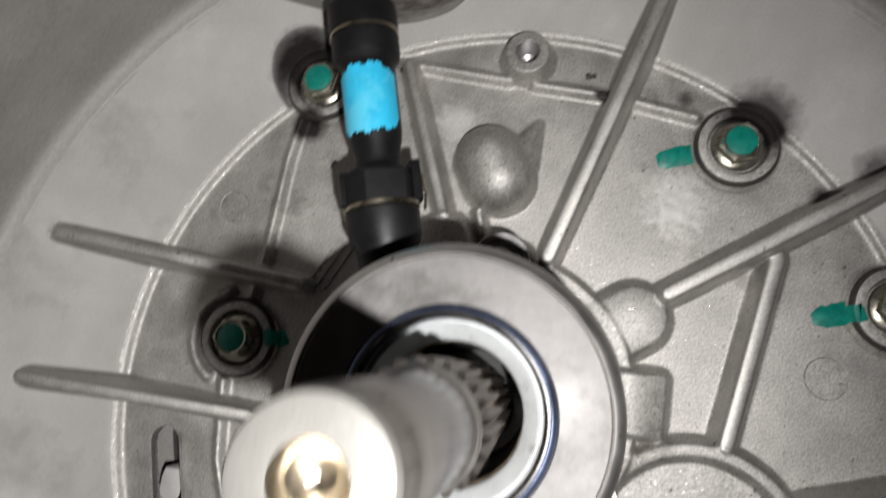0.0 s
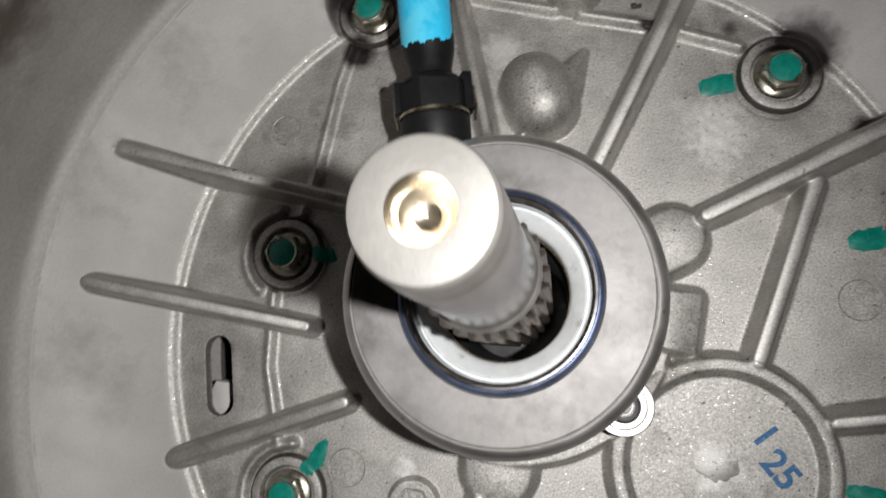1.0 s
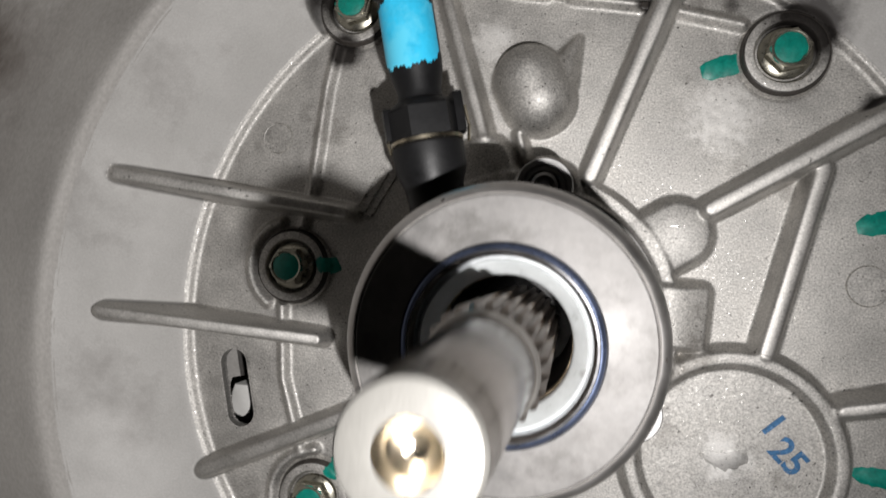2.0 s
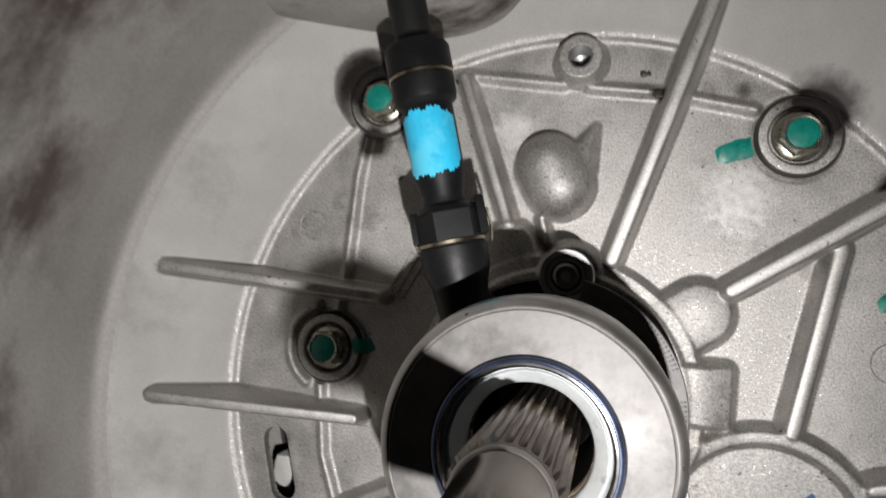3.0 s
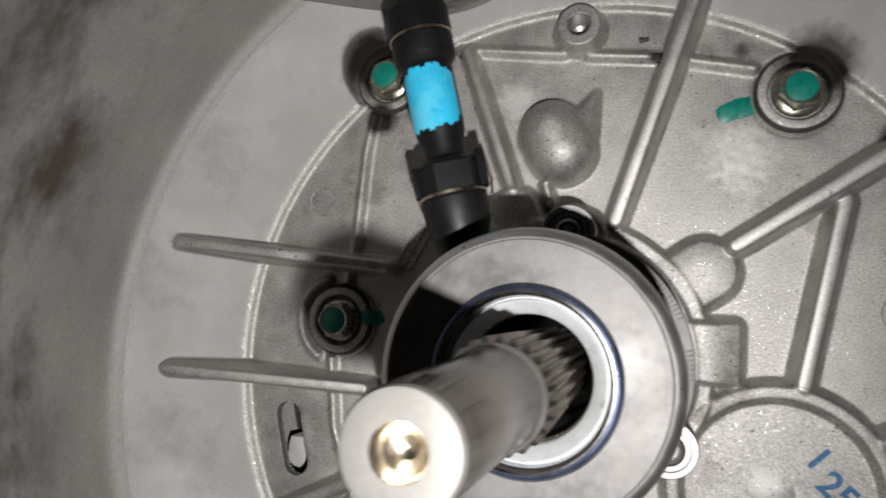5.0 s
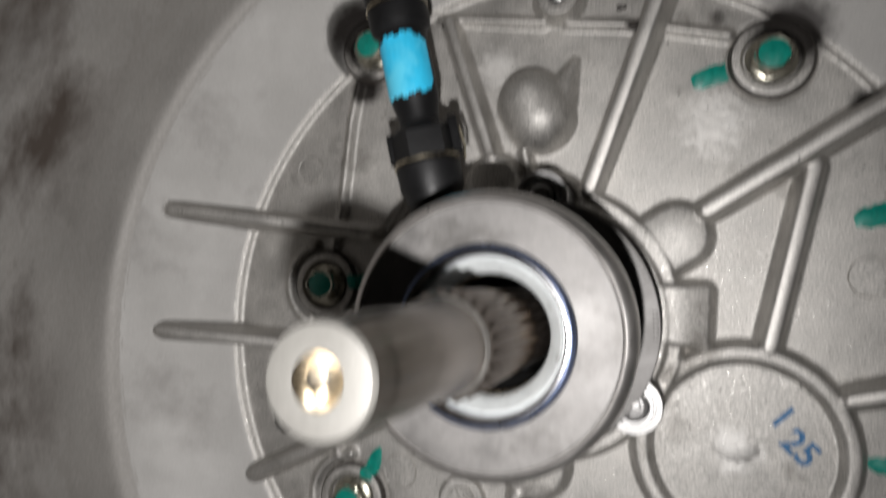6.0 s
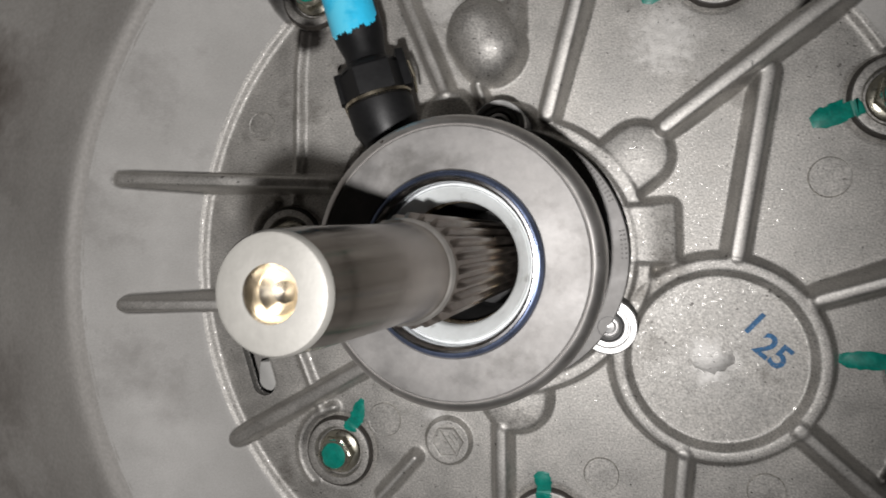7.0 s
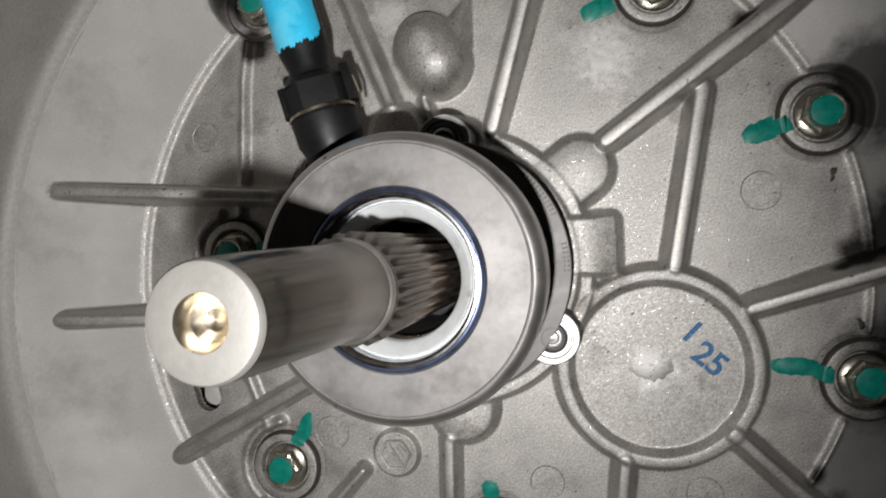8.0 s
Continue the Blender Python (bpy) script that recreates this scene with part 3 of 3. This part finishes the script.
# ---- the bolts of the housing ----
bolt = thing("hex_bolt", (0, 0, 0), "yellow zinc-plated hex flange bolt dabbed with green paint", "bolt", "bolts of the bell housing")
part("flange", lathe([(0.01, 0.3), (9.0, 0.3), (9.3, 1.4), (9.0, 2.4), (7.6, 3.4), (6, 3.6)], 48), ZINC, bolt)
part("head", prism(circle(0, 0, 7.9, 6), 2.4, 8.0, 1.0), ZINC, bolt, sharp=20)
part("head_disc", lathe([(6.6, 7.7), (6.45, 8.5), (6.1, 8.8), (5.6, 8.7), (5.2, 8.2), (0.01, 8.1)], 40), ZINC, bolt)
part("paint_dab", prism(blob([(-6.4, -0.8), (-1, 0.2), (5.2, 0.9)], (3.8, 5.4, 4.2), 3, 0.6), 7.7, 8.5, 0.08), GREEN, bolt, "green paint")
seat = lathe([(9.7, 0.0), (10.3, 0.5), (10.6, 2.8), (11.1, 3.5), (13.4, 3.6), (14.2, 3.3), (15.0, 1.0), (15.9, 0.2), (16.2, -0.5)], 48)
for x, y in BOLTS:
    part("bolt_seat", placed(seat, Matrix.Translation((x, y, 0))), CAST, housing, "machined round bolt seat", 30)
    rnd = random.Random(int(x))
    drift = [rnd.uniform(-0.35, 0.15) for _ in range(48)]
    line = lathe([(13.95, 3.52), (14.4, 3.32), (15.0, 1.45), (15.3, 1.2)], 48, wobble=lambda i, j: drift[i] if j > 1 else 0.0)
    part("grime", placed(line, Matrix.Translation((x, y, 0))), GRIME, housing, "black oily line round the bolt seat")
turns = (17, 185, 20, 14, -13, 241, 276)
for i, (x, y) in enumerate(BOLTS):
    m = Matrix.Translation((x / 1000, 0, y / 1000)) @ AX @ Matrix.Rotation(radians(turns[i]), 4, "Z")
    if i == 0:
        bolt.matrix_basis = m
    else:
        copy_thing(bolt, m)
# green witness marks on the casting
for i, (pts, width) in enumerate((([(53.5, 95.6), (61, 98), (69, 100.6)], (3.3, 4.0, 3.6)), ([(-84, 9), (-80, 10), (-77, 12)], (2.4, 3.0, 3.4)), ([(110.5, 44), (117, 46), (125, 48.4)], (3.4, 3.9, 3.6)), ([(117, -41), (124, -41.5), (134, -42)], (2.6, 3.4, 3.2)), ([(-66, -60), (-68, -66), (-70, -72)], (1.6, 3.0, 3.4)), ([(10, -87), (10, -90), (11, -95)], (2.8, 3.4, 3.4)))):
    part("paint_mark", prism(blob(pts, width, 20 + i, 0.45), -0.2, 0.2, 0.08), GREEN, housing, "green witness paint")
for i, (x, y, a) in enumerate(((*BOLTS[3], 194), (*BOLTS[4], 170), (*BOLTS[5], 60), (*BOLTS[6], 95), (*BOLTS[1], 8))):
    stroke = placed(prism(blob([(10.9, 0), (12.2, 0.2), (13.9, 0)], (2.6, 3.0, 3.2), 40 + i, 0.5), 3.3, 3.72, 0.06), Matrix.Translation((x, y, 0)) @ Matrix.Rotation(radians(a), 4, "Z"))
    side_strip = ([(r, w, h) for r, h in ((13.7, 3.73), (14.5, 3.55), (15.2, 1.6), (16.4, 0.45)) for w in (-2.9, -0.8, 1.2, 2.8)], [[k * 4 + c, k * 4 + c + 1, k * 4 + c + 5, k * 4 + c + 4] for k in range(3) for c in range(3)])
    stroke = joined(stroke, placed(side_strip, Matrix.Translation((x, y, 0)) @ Matrix.Rotation(radians(a), 4, "Z")))
    part("paint_mark", stroke, GREEN, housing, "green witness paint")

# ---- small things on the casting ----
for x, y, r in ((-108.5, 60, 6.0), (116, 24, 7.0), (-56, -68.5, 7.0), (33, -87, 6.5), (92, -90, 6.5)):
    mark = lathe([(r + 0.5, -0.3), (r + 0.3, 0.22), (r + 0.05, 0.02), (r - 0.15, 0.38), (0.01, 0.42)], 40)
    part("ejector_mark", placed(mark, Matrix.Translation((x, y, 0))), CAST, housing)

def emblem_corner(a):
    return Vector((-28 + 6.6 * math.cos(radians(a + 3)), -76 + 6.6 * math.sin(radians(a + 3)), 3.3))


part("emblem", placed(lathe([(5.7, 3.1), (6.0, 3.8), (6.6, 3.9), (7.0, 3.1)], 6, True), Matrix.Translation((-28, -76, 0)) @ Matrix.Rotation(radians(3), 4, "Z")), RIB, housing, "raised hexagonal casting mark", 20)
part("emblem_bar", tube([emblem_corner(120), emblem_corner(300)], 0.55, 6), RIB, housing)
for d in (2.0, 3.8):
    c = Vector((-28 + d * math.cos(radians(38)), -76 + d * math.sin(radians(38)), 3.3))
    w = Vector((math.cos(radians(-52)), math.sin(radians(-52)), 0)) * 2.2
    part("emblem_bar", tube([c - w, c + w], 0.45, 6), RIB, housing)


def lettering(name, body, size, x, y, h, turn, material, label, extrude=0.2):
    cu = bpy.data.curves.new(name, "FONT")
    cu.body, cu.size, cu.extrude, cu.align_x, cu.align_y = body, size / 1000, extrude / 1000, "CENTER", "CENTER"
    cu.offset = 0.022 * size / 1000
    temp = new(name, cu)
    me_ = bpy.data.meshes.new_from_object(temp.evaluated_get(bpy.context.evaluated_depsgraph_get()))
    bpy.data.objects.remove(temp)
    me_.materials.clear()
    me_.materials.append(material)
    ob = new(name, me_)
    ob.parent = housing
    ob.matrix_basis = Matrix.Translation((x / 1000, y / 1000, h / 1000)) @ Matrix.Rotation(radians(turn), 4, "Z")
    return tagged(ob, label)


lettering("stamp", "1", 12.5, 89, -28, 3.15, -44, INK, "blue ink digit")
lettering("stamp", "25", 12.4, 95, -38.3, 3.15, -42, INK, "blue ink digits")
lettering("cast_letter", "2", 6, -30.2, -77.8, 3.3, -30, RIB, "raised cast digit", 0.5)
lettering("cast_letter", "H", 8.4, -72.8, 83.4, 0.25, -31, CAST, "raised cast letter", 0.5)
grid = []
for k in range(3):
    grid.append(tube([(-72 + 3.2 * k, 34 - 1.2 * k, 0.25), (-63.5 + 3.2 * k, 51 - 1.2 * k, 0.25)], 0.36, 6))
for k in range(6):
    grid.append(tube([(-72 + 1.7 * k, 34 + 3.4 * k, 0.25), (-65.6 + 1.7 * k, 31.6 + 3.4 * k, 0.25)], 0.36, 6))
part("date_grid", joined(*grid), CAST, housing, "raised casting date grid")

# the white plastic end seen through the long hole
plug = thing("plastic_plug", (-128, -58.5, -60), "white plastic plug behind the long hole", "plug")
part("cap", prism([(-5.0, -8.0), (4.6, -8.6), (5.2, 6.0), (3.2, 8.6), (-4.2, 8.2), (-5.2, 5.0)], -45, 30, 1.0), WHITE, plug)

# scuffed bright patches and black grime on the casting
part("scuff", prism(blob([(66, -41), (74, -43), (82, -40)], (1.2, 3.4, 2.6), 60, 0.8, 9), 2.5, 3.16, 0.06), CAST, housing, "rough scuffed patch")
for i, (pts, width, h) in enumerate((([(141, 31), (140, 26)], (1.2, 0.5), 0.3), ([(149, -28), (147, -24)], (1.6, 0.6), 0.4), ([(30, 118.5), (34, 117)], (1.6, 1.0), 3.4), ([(-88, 99), (-86, 97)], (1.6, 1.2), 0.5), ([(-49, 123), (-47, 122)], (0.9, 0.6), 2.5), ([(24, 126), (28, 126)], (0.7, 0.4), 2.8))):
    part("grime", prism(blob(pts, width, 70 + i, 0.4, 6), h - 2, h + 0.2, 0.1), GRIME, housing, "black oily grime")

# nicks on the bearing's rim
for a in (242, 2, 118):
    nick = placed(prism([(37.2, -0.5), (38.6, -0.3), (38.4, 0.6), (37.4, 0.5)], 93.6, 95.1, 0.1), Matrix.Rotation(radians(a), 4, "Z"))
    part("nick", nick, GRIME, bearing, "dark nick", base=B)

# the thread of the tapped hole
thread = []
for k in range(10):
    thread += [(4.5, 8.6 - 1.1 * k), (3.9, 8.05 - 1.1 * k)]
part("thread", placed(lathe(thread + [(0.01, -4)], 32), Matrix.Translation((1, 131, 0))), STEEL, housing, "bright cut thread", 10)

# the machined lip of the long hole
lip_in, lip_out = [], []
p0, p1 = Vector((-118, -34)), Vector((-112.5, -54))
turn0 = math.atan2(p1.y - p0.y, p1.x - p0.x)
for i in range(40):
    a = turn0 + math.pi / 2 + math.pi * i / 19 if i < 20 else turn0 - math.pi / 2 + math.pi * (i - 20) / 19
    c = p0 if i < 20 else p1
    lip_in.append((c.x + 5.7 * math.cos(a), c.y + 5.7 * math.sin(a)))
    lip_out.append((c.x + 6.5 * math.cos(a), c.y + 6.5 * math.sin(a)))
verts = [(x, y, 0.25) for x, y in lip_out] + [(x, y, 0.2) for x, y in lip_in] + [(x, y, -4.5) for x, y in lip_in]
faces = [[k * 40 + i, k * 40 + (i + 1) % 40, (k + 1) * 40 + (i + 1) % 40, (k + 1) * 40 + i] for k in range(2) for i in range(40)]
part("slot_lip", (verts, faces), CAST, housing, "edge of the long through hole", 40)
